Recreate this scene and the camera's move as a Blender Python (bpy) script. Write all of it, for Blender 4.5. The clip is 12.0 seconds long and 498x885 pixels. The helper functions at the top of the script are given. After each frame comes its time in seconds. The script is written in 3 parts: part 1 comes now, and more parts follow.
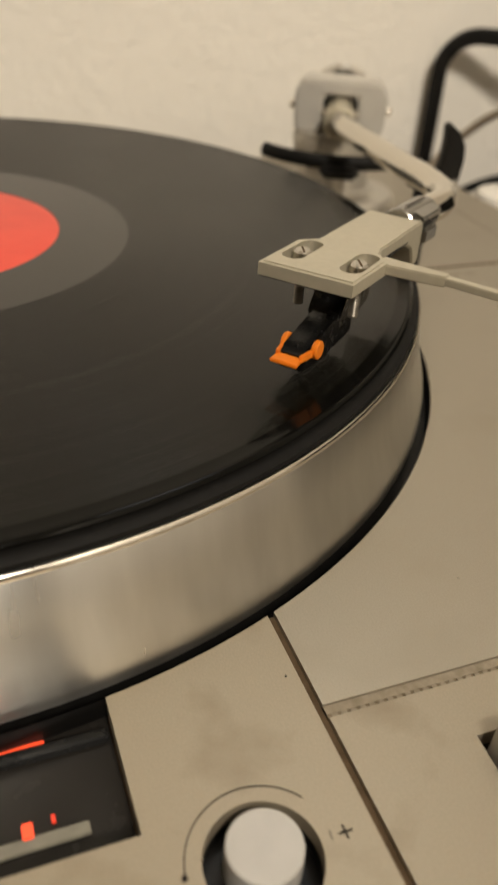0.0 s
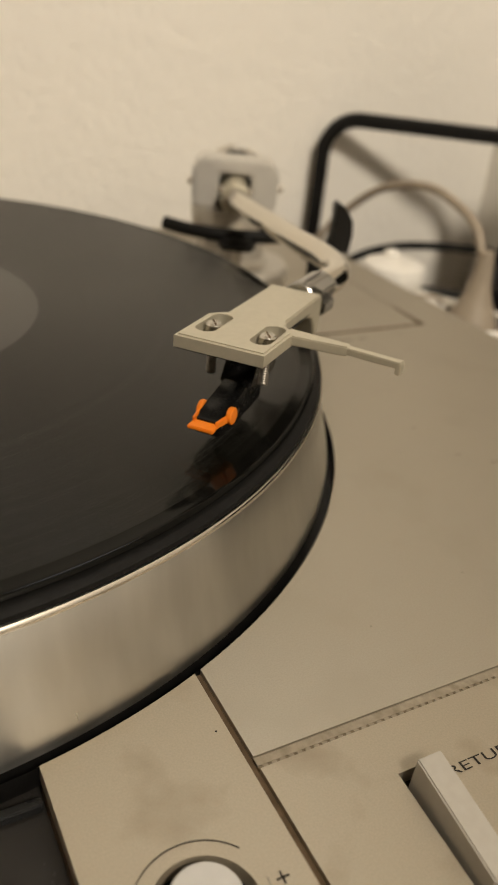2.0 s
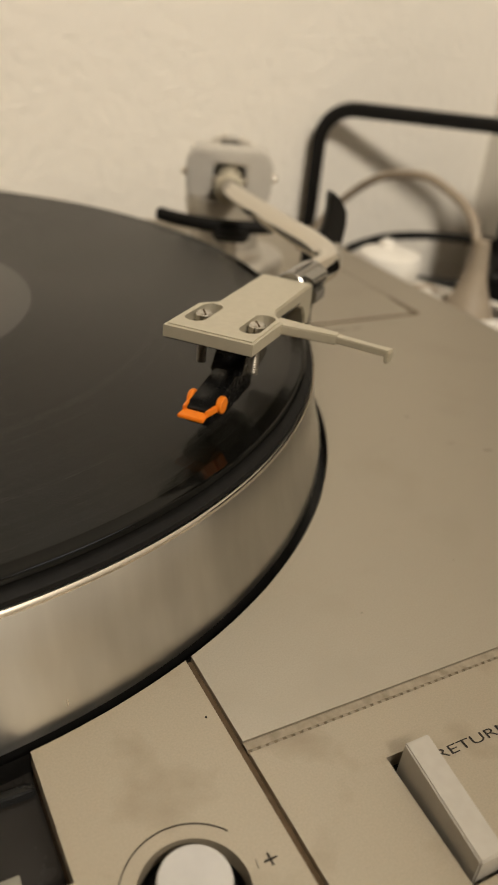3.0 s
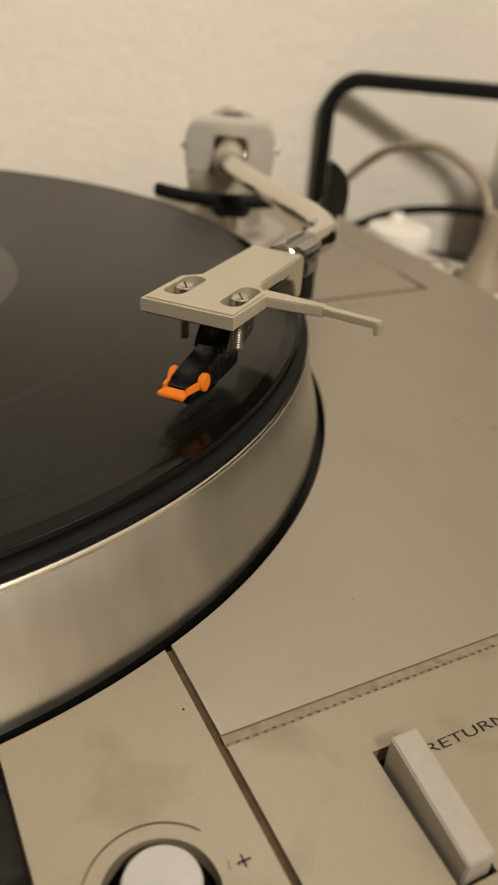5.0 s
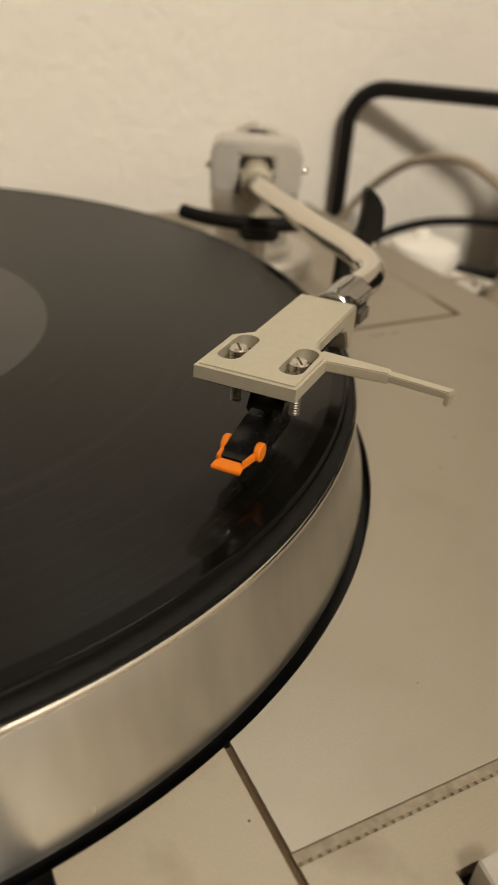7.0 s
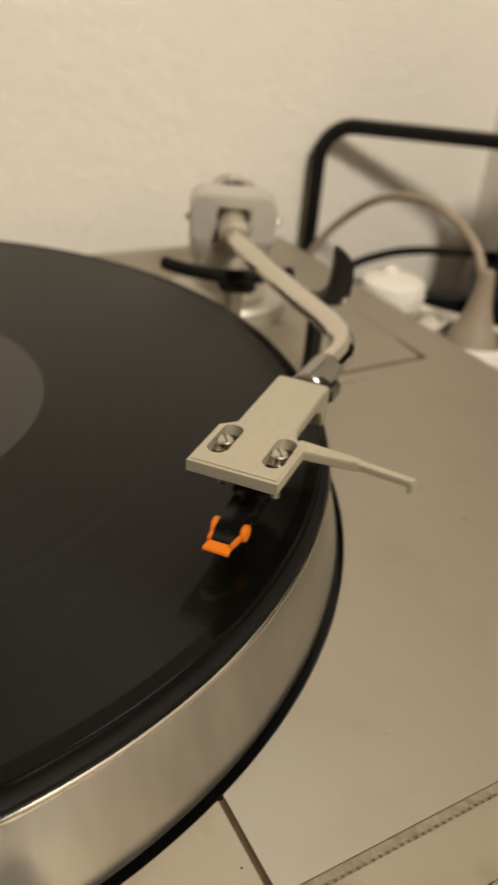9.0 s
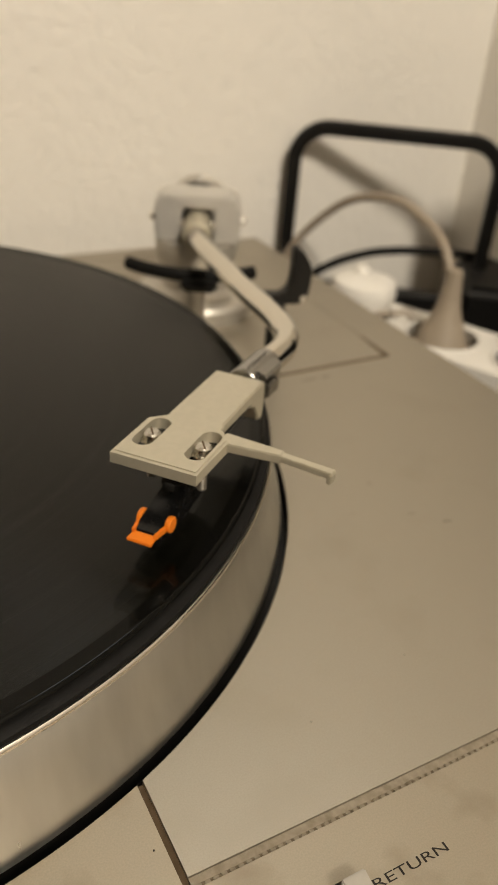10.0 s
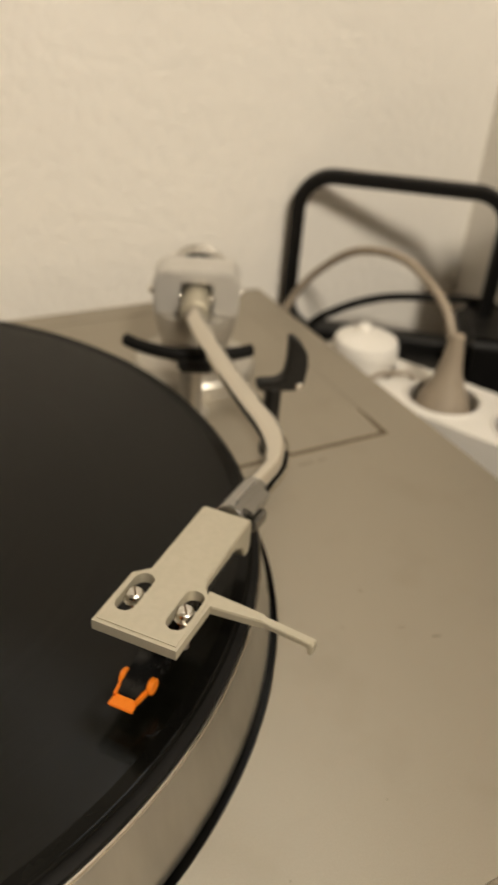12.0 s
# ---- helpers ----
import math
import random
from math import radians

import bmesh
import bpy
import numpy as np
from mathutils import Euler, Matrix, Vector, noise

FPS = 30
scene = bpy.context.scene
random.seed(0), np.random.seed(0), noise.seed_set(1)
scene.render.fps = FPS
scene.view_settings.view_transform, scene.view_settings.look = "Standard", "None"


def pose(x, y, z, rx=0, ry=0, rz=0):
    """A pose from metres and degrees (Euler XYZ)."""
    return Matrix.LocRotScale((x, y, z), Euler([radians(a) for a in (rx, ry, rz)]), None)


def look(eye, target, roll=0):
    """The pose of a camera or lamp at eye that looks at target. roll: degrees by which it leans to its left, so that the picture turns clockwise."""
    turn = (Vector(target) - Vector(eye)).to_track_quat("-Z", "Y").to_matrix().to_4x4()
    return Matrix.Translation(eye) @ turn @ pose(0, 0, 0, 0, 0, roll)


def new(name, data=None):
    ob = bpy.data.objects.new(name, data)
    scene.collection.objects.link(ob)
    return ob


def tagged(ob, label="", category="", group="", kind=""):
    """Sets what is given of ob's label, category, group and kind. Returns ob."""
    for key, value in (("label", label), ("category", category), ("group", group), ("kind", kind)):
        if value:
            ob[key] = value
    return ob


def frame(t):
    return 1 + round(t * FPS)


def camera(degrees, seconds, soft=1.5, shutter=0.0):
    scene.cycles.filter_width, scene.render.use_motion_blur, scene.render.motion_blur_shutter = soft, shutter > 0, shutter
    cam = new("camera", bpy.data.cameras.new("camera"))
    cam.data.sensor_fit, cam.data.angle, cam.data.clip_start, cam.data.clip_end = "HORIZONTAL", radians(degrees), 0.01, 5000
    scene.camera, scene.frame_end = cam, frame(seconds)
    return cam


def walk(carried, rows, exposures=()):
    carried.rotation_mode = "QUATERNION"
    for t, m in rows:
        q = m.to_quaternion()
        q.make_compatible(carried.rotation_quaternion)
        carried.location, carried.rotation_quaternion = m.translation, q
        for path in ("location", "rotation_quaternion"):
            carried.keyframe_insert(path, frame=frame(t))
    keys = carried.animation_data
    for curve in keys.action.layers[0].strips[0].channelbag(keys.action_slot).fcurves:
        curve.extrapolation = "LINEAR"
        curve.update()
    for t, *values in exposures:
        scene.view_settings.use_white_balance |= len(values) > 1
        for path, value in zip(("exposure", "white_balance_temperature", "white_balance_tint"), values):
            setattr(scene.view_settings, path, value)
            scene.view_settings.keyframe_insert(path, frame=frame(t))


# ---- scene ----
cam = camera(34.94, 12.0, soft=1.1, shutter=0.5)
# Seconds, eye in metres, yaw, pitch and roll in degrees. Origin: the platter's axis at the level of the deck.
ROWS = [
    (0.0, 0.0119, -0.2501, 0.1164, -20.28, -34.05, -3.33),
    (0.5, 0.0059, -0.2465, 0.1195, -22.92, -31.69, -4.56),
    (1.0, 0.0076, -0.2516, 0.1180, -25.39, -29.49, -5.56),
    (1.5, 0.0073, -0.2544, 0.1224, -26.77, -29.18, -5.46),
    (2.0, 0.0046, -0.2544, 0.1214, -27.63, -29.20, -5.58),
    (2.5, 0.0088, -0.2565, 0.1215, -28.02, -29.16, -5.93),
    (3.0, 0.0063, -0.2566, 0.1214, -27.73, -29.76, -5.24),
    (5.0, 0.0174, -0.2545, 0.1170, -26.62, -31.06, -3.89),
    (5.5, 0.0196, -0.2528, 0.1181, -26.40, -31.20, -3.63),
    (6.0, 0.0205, -0.2480, 0.1192, -26.24, -31.32, -3.57),
    (6.5, 0.0224, -0.2378, 0.1210, -26.37, -31.31, -3.66),
    (7.0, 0.0139, -0.2324, 0.1251, -26.67, -31.72, -4.06),
    (8.8, 0.0031, -0.2330, 0.1470, -28.49, -32.27, -4.52),
    (9.0, 0.0069, -0.2358, 0.1532, -28.62, -32.15, -4.52),
    (9.5, 0.0166, -0.2437, 0.1545, -28.69, -32.33, -4.34),
    (10.0, 0.0215, -0.2484, 0.1543, -28.38, -31.95, -4.19),
    (10.5, 0.0250, -0.2444, 0.1581, -27.72, -32.58, -3.96),
    (11.0, 0.0417, -0.2423, 0.1677, -27.34, -32.69, -3.73),
    (11.5, 0.0443, -0.2362, 0.1798, -26.99, -33.15, -3.97),
    (12.0, 0.0359, -0.2304, 0.1903, -27.36, -33.12, -4.16),
]
walk(cam, [(t, pose(x, y, z, 90 + pitch, roll, yaw)) for t, x, y, z, yaw, pitch, roll in ROWS])
cam.data.dof.use_dof = True
cam.data.dof.focus_distance = 0.158
cam.data.dof.aperture_fstop = 24.0

# ---- light: a warm ceiling lamp behind the camera, a small cool lamp above the corner ----
world = bpy.data.worlds.new("world")
scene.world = world
world.use_nodes = True
world.node_tree.nodes["Background"].inputs["Color"].default_value = (1.0, 0.90, 0.78, 1)
world.node_tree.nodes["Background"].inputs["Strength"].default_value = 0.05


def area(name, eye, target, size, watts, colour, spread=180):
    data = bpy.data.lights.new(name, "AREA")
    data.shape, data.size, data.energy, data.color, data.spread = "DISK", size, watts, colour, radians(spread)
    ob = new(name, data)
    ob.matrix_world = look(eye, target)
    return ob


area("ceiling_lamp_light", (0.03, -1.30, 1.28), (0.20, 0.0, 0.0), 0.26, 26.4, (1.0, 0.90, 0.755))
area("corner_lamp_light", (0.27, 0.09, 0.66), (0.08, -0.10, 0.03), 0.20, 0.045, (0.92, 0.97, 1.0), 60)
scene.view_settings.exposure = 0.0


# ---- materials ----
def mat(name, colour, rough=0.5, metal=0.0, colour2=None, scale=40.0, bump=0.0, bump_scale=400.0, coat=0.0, rough2=None,
        detail=4.0, aniso=0.0, turn=0.0, spec=0.5, stain=None, stain_scale=30.0):
    """A node material in world metres: two tones at one scale, stains at another, fine relief, uneven gloss."""
    m = bpy.data.materials.new(name)
    m.use_nodes = True
    nt = m.node_tree
    n, link = nt.nodes, nt.links.new
    b = n["Principled BSDF"]
    b.inputs["Metallic"].default_value = metal
    b.inputs["Roughness"].default_value = rough
    b.inputs["Specular IOR Level"].default_value = spec
    b.inputs["Coat Weight"].default_value = coat
    b.inputs["Coat Roughness"].default_value = 0.15
    pos = n.new("ShaderNodeNewGeometry").outputs["Position"]

    def noise_out(sc, det):
        t = n.new("ShaderNodeTexNoise")
        t.inputs["Scale"].default_value, t.inputs["Detail"].default_value = sc, det
        link(pos, t.inputs["Vector"])
        return t.outputs["Fac"]

    def ramp(fac, lo, hi):
        r = n.new("ShaderNodeMapRange")
        r.inputs["From Min"].default_value, r.inputs["From Max"].default_value = lo, hi
        link(fac, r.inputs["Value"])
        return r.outputs["Result"]

    def mix(fac, a, c):
        x = n.new("ShaderNodeMix")
        x.data_type = "RGBA"
        link(fac, x.inputs["Factor"])
        for sock, val in ((x.inputs[6], a), (x.inputs[7], c)):
            if isinstance(val, tuple):
                sock.default_value = (*val, 1)
            else:
                link(val, sock)
        return x.outputs[2]

    out = colour
    if colour2:
        out = mix(ramp(noise_out(scale, detail), 0.35, 0.65), colour, colour2)
    if stain:
        out = mix(ramp(noise_out(stain_scale, 6.0), 0.54, 0.80), out, stain)
    if isinstance(out, tuple):
        b.inputs["Base Color"].default_value = (*out, 1)
    else:
        link(out, b.inputs["Base Color"])
    if rough2 is not None:
        r = n.new("ShaderNodeMapRange")
        r.inputs["From Min"].default_value, r.inputs["From Max"].default_value = 0.3, 0.7
        r.inputs["To Min"].default_value, r.inputs["To Max"].default_value = rough, rough2
        link(noise_out(scale * 1.7, 5.0), r.inputs["Value"])
        link(r.outputs["Result"], b.inputs["Roughness"])
    if aniso:
        b.inputs["Anisotropic"].default_value = aniso
        b.inputs["Anisotropic Rotation"].default_value = turn
        t = n.new("ShaderNodeTangent")
        t.direction_type, t.axis = "RADIAL", "Z"
        link(t.outputs["Tangent"], b.inputs["Tangent"])
    if bump:
        k = n.new("ShaderNodeBump")
        k.inputs["Strength"].default_value, k.inputs["Distance"].default_value = bump, 0.4 / bump_scale
        link(noise_out(bump_scale, 3.0), k.inputs["Height"])
        link(k.outputs["Normal"], b.inputs["Normal"])
    return m


def glow(name, colour, strength):
    m = mat(name, colour, 0.4)
    b = m.node_tree.nodes["Principled BSDF"]
    b.inputs["Emission Color"].default_value = (*colour, 1)
    b.inputs["Emission Strength"].default_value = strength
    return m


def vinyl_material():
    """Black vinyl: fine grooves about the axis as relief, in bands of uneven depth, with gloss that varies by ring and by smear."""
    m = bpy.data.materials.new("vinyl")
    m.use_nodes = True
    n, link = m.node_tree.nodes, m.node_tree.links.new
    b = n["Principled BSDF"]
    b.inputs["Specular IOR Level"].default_value = 0.13
    b.inputs["Coat Weight"].default_value = 0.15
    b.inputs["Coat Roughness"].default_value = 0.03
    b.inputs["Anisotropic"].default_value = 1.0
    b.inputs["Anisotropic Rotation"].default_value = 0.25
    tan = n.new("ShaderNodeTangent")
    tan.direction_type, tan.axis = "RADIAL", "Z"
    link(tan.outputs["Tangent"], b.inputs["Tangent"])
    pos = n.new("ShaderNodeNewGeometry").outputs["Position"]
    flat = n.new("ShaderNodeVectorMath")
    flat.operation = "MULTIPLY"
    flat.inputs[1].default_value = (1, 1, 0)
    link(pos, flat.inputs[0])
    rad = n.new("ShaderNodeVectorMath")
    rad.operation = "LENGTH"
    link(flat.outputs[0], rad.inputs[0])

    def rings(scale, detail):
        t = n.new("ShaderNodeTexNoise")
        t.noise_dimensions = "1D"
        t.inputs["Scale"].default_value, t.inputs["Detail"].default_value = scale, detail
        link(rad.outputs["Value"], t.inputs["W"])
        return t.outputs["Fac"]

    def span(fac, lo, hi, a, z):
        r = n.new("ShaderNodeMapRange")
        for k, v in zip(("From Min", "From Max", "To Min", "To Max"), (lo, hi, a, z)):
            r.inputs[k].default_value = v
        link(fac, r.inputs["Value"])
        return r.outputs["Result"]

    smear = n.new("ShaderNodeTexNoise")
    smear.inputs["Scale"].default_value, smear.inputs["Detail"].default_value = 22.0, 5.0
    link(pos, smear.inputs["Vector"])
    link(span(smear.outputs["Fac"], 0.35, 0.68, 0.17, 0.22), b.inputs["Roughness"])
    c = n.new("ShaderNodeMix")
    c.data_type = "RGBA"
    c.inputs[6].default_value, c.inputs[7].default_value = (0.0003, 0.0003, 0.0001, 1), (0.0024, 0.0024, 0.0012, 1)
    link(rings(420.0, 8.0), c.inputs["Factor"])
    link(c.outputs[2], b.inputs["Base Color"])
    k = n.new("ShaderNodeBump")
    k.inputs["Distance"].default_value = 0.00005
    link(span(rings(330.0, 5.0), 0.3, 0.7, 0.50, 0.90), k.inputs["Strength"])
    link(rings(9000.0, 1.0), k.inputs["Height"])
    link(k.outputs["Normal"], b.inputs["Normal"])
    return m


PAINT = mat("champagne_paint", (0.334, 0.297, 0.236), 0.40, 0.6, (0.364, 0.324, 0.257), 2600, 0.0, 4000, rough2=0.46, stain=(0.322, 0.284, 0.222), stain_scale=38)
PAINT_WORN = mat("champagne_paint_worn", (0.316, 0.272, 0.204), 0.42, 0.55, (0.348, 0.300, 0.226), 2600, 0.0, 4000, rough2=0.48, stain=(0.235, 0.190, 0.132), stain_scale=60)
SHELL = mat("satin_aluminium_paint", (0.45, 0.412, 0.318), 0.36, 0.45, (0.475, 0.435, 0.338), 500, 0.0, 3000, rough2=0.42)
PLATTER = mat("turned_aluminium", (0.67, 0.66, 0.625), 0.27, 1.0, (0.55, 0.54, 0.51), 75, aniso=0.85, turn=0.25, rough2=0.33)
for tex in [q for q in PLATTER.node_tree.nodes if q.bl_idname == "ShaderNodeTexNoise"]:      # upright bands: streaky room reflections put into the rim's colour and gloss
    squash = PLATTER.node_tree.nodes.new("ShaderNodeVectorMath")
    squash.operation = "MULTIPLY"
    squash.inputs[1].default_value = (1, 1, 0.04)
    PLATTER.node_tree.links.new(tex.inputs["Vector"].links[0].from_socket, squash.inputs[0])
    PLATTER.node_tree.links.new(squash.outputs[0], tex.inputs["Vector"])
EDGE = mat("bright_aluminium", (0.85, 0.81, 0.74), 0.16, 1.0)
CHROME = mat("chrome", (0.70, 0.68, 0.64), 0.22, 1.0, (0.64, 0.62, 0.58), 200, rough2=0.3)
TUBE = mat("polished_tube", (0.74, 0.70, 0.62), 0.10, 1.0, (0.72, 0.68, 0.60), 20)
HOUSING = mat("satin_grey_metal", (0.57, 0.545, 0.50), 0.42, 0.35, (0.54, 0.515, 0.47), 90)
COLLAR = mat("grey_collar", (0.34, 0.335, 0.32), 0.24, 1.0, (0.38, 0.37, 0.35), 60)
BUTTON = mat("grey_button_plastic", (0.37, 0.345, 0.30), 0.45, 0.2, (0.35, 0.325, 0.28), 400, 0.05, 2500)
KNOB = mat("grey_knob_plastic", (0.43, 0.415, 0.39), 0.45, 0.1, (0.40, 0.385, 0.36), 160)
STEEL = mat("zinc_steel", (0.62, 0.59, 0.53), 0.26, 1.0, (0.50, 0.475, 0.42), 1400, 0.5, 2200)
SHANK = mat("dull_thread", (0.22, 0.20, 0.17), 0.42, 0.8, (0.17, 0.155, 0.13), 900)
CAST = mat("grey_cast_metal", (0.46, 0.43, 0.38), 0.40, 0.6, (0.50, 0.47, 0.41), 300, 0.05, 2000)
CASTDARK = mat("dark_grey_metal", (0.30, 0.28, 0.25), 0.40, 0.6, (0.26, 0.24, 0.21), 300)
BLACK = mat("black_plastic", (0.0045, 0.0042, 0.004), 0.35, 0.0, (0.006, 0.0055, 0.005), 300, 0.1, 2500, rough2=0.5, spec=0.3)
GLOSS = mat("black_gloss_plastic", (0.0035, 0.0035, 0.0035), 0.18, 0.0, (0.005, 0.005, 0.005), 300, rough2=0.3, spec=0.35)
RUBBER = mat("black_rubber", (0.005, 0.0046, 0.0042), 0.6, 0.0, (0.007, 0.0066, 0.006), 400, 0.2, 1500, spec=0.15)
CHANNEL = mat("dusty_channel", (0.20, 0.165, 0.115), 0.6, 0.2, (0.27, 0.23, 0.17), 420, 0.2, 900, stain=(0.12, 0.09, 0.055), stain_scale=260)
NOTCH = mat("brown_notch", (0.13, 0.10, 0.065), 0.8, 0.0, (0.17, 0.135, 0.09), 250, 0.3, 1500, spec=0.2)
GAP = mat("dirty_gap", (0.065, 0.043, 0.022), 0.8, 0.0, (0.095, 0.063, 0.035), 250, 0.3, 1500, spec=0.2)
PRINT = mat("faded_ink", (0.19, 0.165, 0.125), 0.6, 0.0, (0.23, 0.20, 0.155), 900)
SMOKE = mat("smoked_plastic", (0.018, 0.016, 0.014), 0.25, 0.0, (0.020, 0.018, 0.016), 120, rough2=0.28, spec=0.15)
SCALE = mat("scale_strip", (0.20, 0.19, 0.15), 0.5, 0.0, (0.16, 0.15, 0.12), 300)
ORANGE = mat("orange_plastic", (0.76, 0.20, 0.010), 0.40, 0.0, (0.72, 0.18, 0.008), 500, 0.04, 3000)
RED = mat("red_paper", (0.72, 0.075, 0.045), 0.45, 0.0, (0.66, 0.065, 0.04), 90, 0.05, 1500)
INK = mat("black_ink", (0.012, 0.010, 0.008), 0.6, 0.0, (0.025, 0.02, 0.016), 1500, spec=0.2)
WALL = mat("wall_paint", (0.84, 0.80, 0.73), 0.85, 0.0, (0.81, 0.77, 0.70), 9, 0.5, 170, stain=(0.82, 0.775, 0.70), stain_scale=4)
# Unseen ceiling and far walls: mid tones chosen to hold back bounced light.
CEIL = mat("ceiling_paint", (0.62, 0.58, 0.51), 0.9, 0.0, (0.60, 0.56, 0.49), 5, 0.3, 150)
WALLFAR = mat("sand_low_bounce_paint", (0.52, 0.46, 0.38), 0.85, 0.0, (0.49, 0.43, 0.355), 5, 0.3, 150)
FLOOR = mat("floor_boards", (0.25, 0.15, 0.08), 0.4, 0.0, (0.18, 0.10, 0.05), 6, 0.1, 60)
WOOD = mat("table_wood", (0.035, 0.026, 0.020), 0.45, 0.0, (0.025, 0.018, 0.014), 14, 0.1, 120)
WHITE = mat("white_plastic", (0.80, 0.77, 0.72), 0.32, 0.0, (0.77, 0.74, 0.68), 60, rough2=0.4)
TAUPE = mat("taupe_plastic", (0.35, 0.29, 0.22), 0.45, 0.0, (0.32, 0.265, 0.20), 90, rough2=0.55)
LED = glow("red_light", (1.0, 0.09, 0.03), 0.38)
LEDDIM = glow("red_light_dim", (0.8, 0.05, 0.02), 0.22)
VINYL = vinyl_material()
LEADIN = mat("vinyl_edge", (0.003, 0.0029, 0.0024), 0.10, 0.0, (0.004, 0.0038, 0.0032), 60, spec=0.10)
DEADWAX = mat("vinyl_runout", (0.005, 0.0048, 0.0045), 0.10, 0.0, (0.007, 0.0066, 0.006), 60, spec=0.6)


# ---- mesh helpers ----
def finish(name, bm, material, smooth=True):
    bmesh.ops.recalc_face_normals(bm, faces=bm.faces)
    me = bpy.data.meshes.new(name)
    bm.to_mesh(me)
    bm.free()
    me.materials.append(material)
    if smooth:
        me.shade_smooth()
        me.set_sharp_from_angle(angle=radians(32))
    return me


def part(name, bm, material, parent=None, label=""):
    """Links a bmesh as one mesh object, under a thing or a part."""
    ob = new(name, finish(name, bm, material))
    ob.parent = parent
    return tagged(ob, label)


def thing(name, at=(0, 0, 0)):
    ob = new(name)
    ob.location = at
    ob.empty_display_size = 0.02
    return ob


def bevel_sharp(bm, width, segments=2, angle=40):
    if width:
        edges = [e for e in bm.edges if len(e.link_faces) == 2 and e.calc_face_angle(0) > radians(angle)]
        bmesh.ops.bevel(bm, geom=edges, offset=width, segments=segments, affect="EDGES", clamp_overlap=True)


def plate(loops, z0, z1, bevel=0.0, m=None, segments=2):
    """Flat outline (first loop) with holes (further loops), from height z0 to z1."""
    bm = bmesh.new()
    edges = []
    for loop in loops:
        vs = [bm.verts.new((x, y, z1)) for x, y in loop]
        edges += [bm.edges.new((vs[i], vs[(i + 1) % len(vs)])) for i in range(len(vs))]
    if len(loops) == 1:
        bm.faces.new([v for v in bm.verts])
    else:
        bmesh.ops.triangle_fill(bm, use_beauty=True, use_dissolve=False, edges=edges)
    top = list(bm.faces)
    made = bmesh.ops.extrude_face_region(bm, geom=top)
    for v in (g for g in made["geom"] if isinstance(g, bmesh.types.BMVert)):
        v.co.z = z0
    bmesh.ops.recalc_face_normals(bm, faces=bm.faces)
    bevel_sharp(bm, bevel, segments)
    if m is not None:
        bm.transform(m)
    return bm


def box(x0, y0, z0, x1, y1, z1, bevel=0.0, m=None, segments=2):
    return plate([[(x0, y0), (x1, y0), (x1, y1), (x0, y1)]], z0, z1, bevel, m, segments)


def rounded(x0, y0, x1, y1, r, steps=6):
    pts = []
    for cx, cy, a in ((x1 - r, y0 + r, -90), (x1 - r, y1 - r, 0), (x0 + r, y1 - r, 90), (x0 + r, y0 + r, 180)):
        pts += [(cx + r * math.cos(radians(a + 90 * i / steps)), cy + r * math.sin(radians(a + 90 * i / steps))) for i in range(steps + 1)]
    return pts


def arc(cx, cy, r, a0, a1, steps):
    return [(cx + r * math.cos(radians(a0 + (a1 - a0) * i / steps)), cy + r * math.sin(radians(a0 + (a1 - a0) * i / steps))) for i in range(steps + 1)]


def ring(cx, cy, r, steps=48):
    return arc(cx, cy, r, 0, 360, steps)[:-1]


def lathe(profile, steps=64, m=None, closed=False):
    """Turns (radius, height) pairs about the z axis."""
    bm = bmesh.new()
    rows = []
    for r, z in profile:
        if r < 1e-7:
            rows.append([bm.verts.new((0, 0, z))])
        else:
            rows.append([bm.verts.new((r * math.cos(2 * math.pi * i / steps), r * math.sin(2 * math.pi * i / steps), z)) for i in range(steps)])
    pairs = list(zip(rows, rows[1:])) + ([(rows[-1], rows[0])] if closed else [])
    for a, b in pairs:
        for i in range(steps):
            j = (i + 1) % steps
            q = [a[i % len(a)], a[j % len(a)], b[j % len(b)], b[i % len(b)]]
            q = [v for k, v in enumerate(q) if v not in q[:k]]
            if len(q) > 2:
                bm.faces.new(q)
    if m is not None:
        bm.transform(m)
    return bm


def smooth_line(points, steps=8):
    """A smooth line through a few points."""
    p = [Vector(q) for q in points]
    p = [p[0] * 2 - p[1]] + p + [p[-1] * 2 - p[-2]]
    out = []
    for i in range(1, len(p) - 2):
        for k in range(steps):
            t = k / steps
            a, b, c, d = p[i - 1], p[i], p[i + 1], p[i + 2]
            out.append(0.5 * ((2 * b) + (c - a) * t + (2 * a - 5 * b + 4 * c - d) * t * t + (3 * b - a - 3 * c + d) * t ** 3))
    return out + [p[-2]]


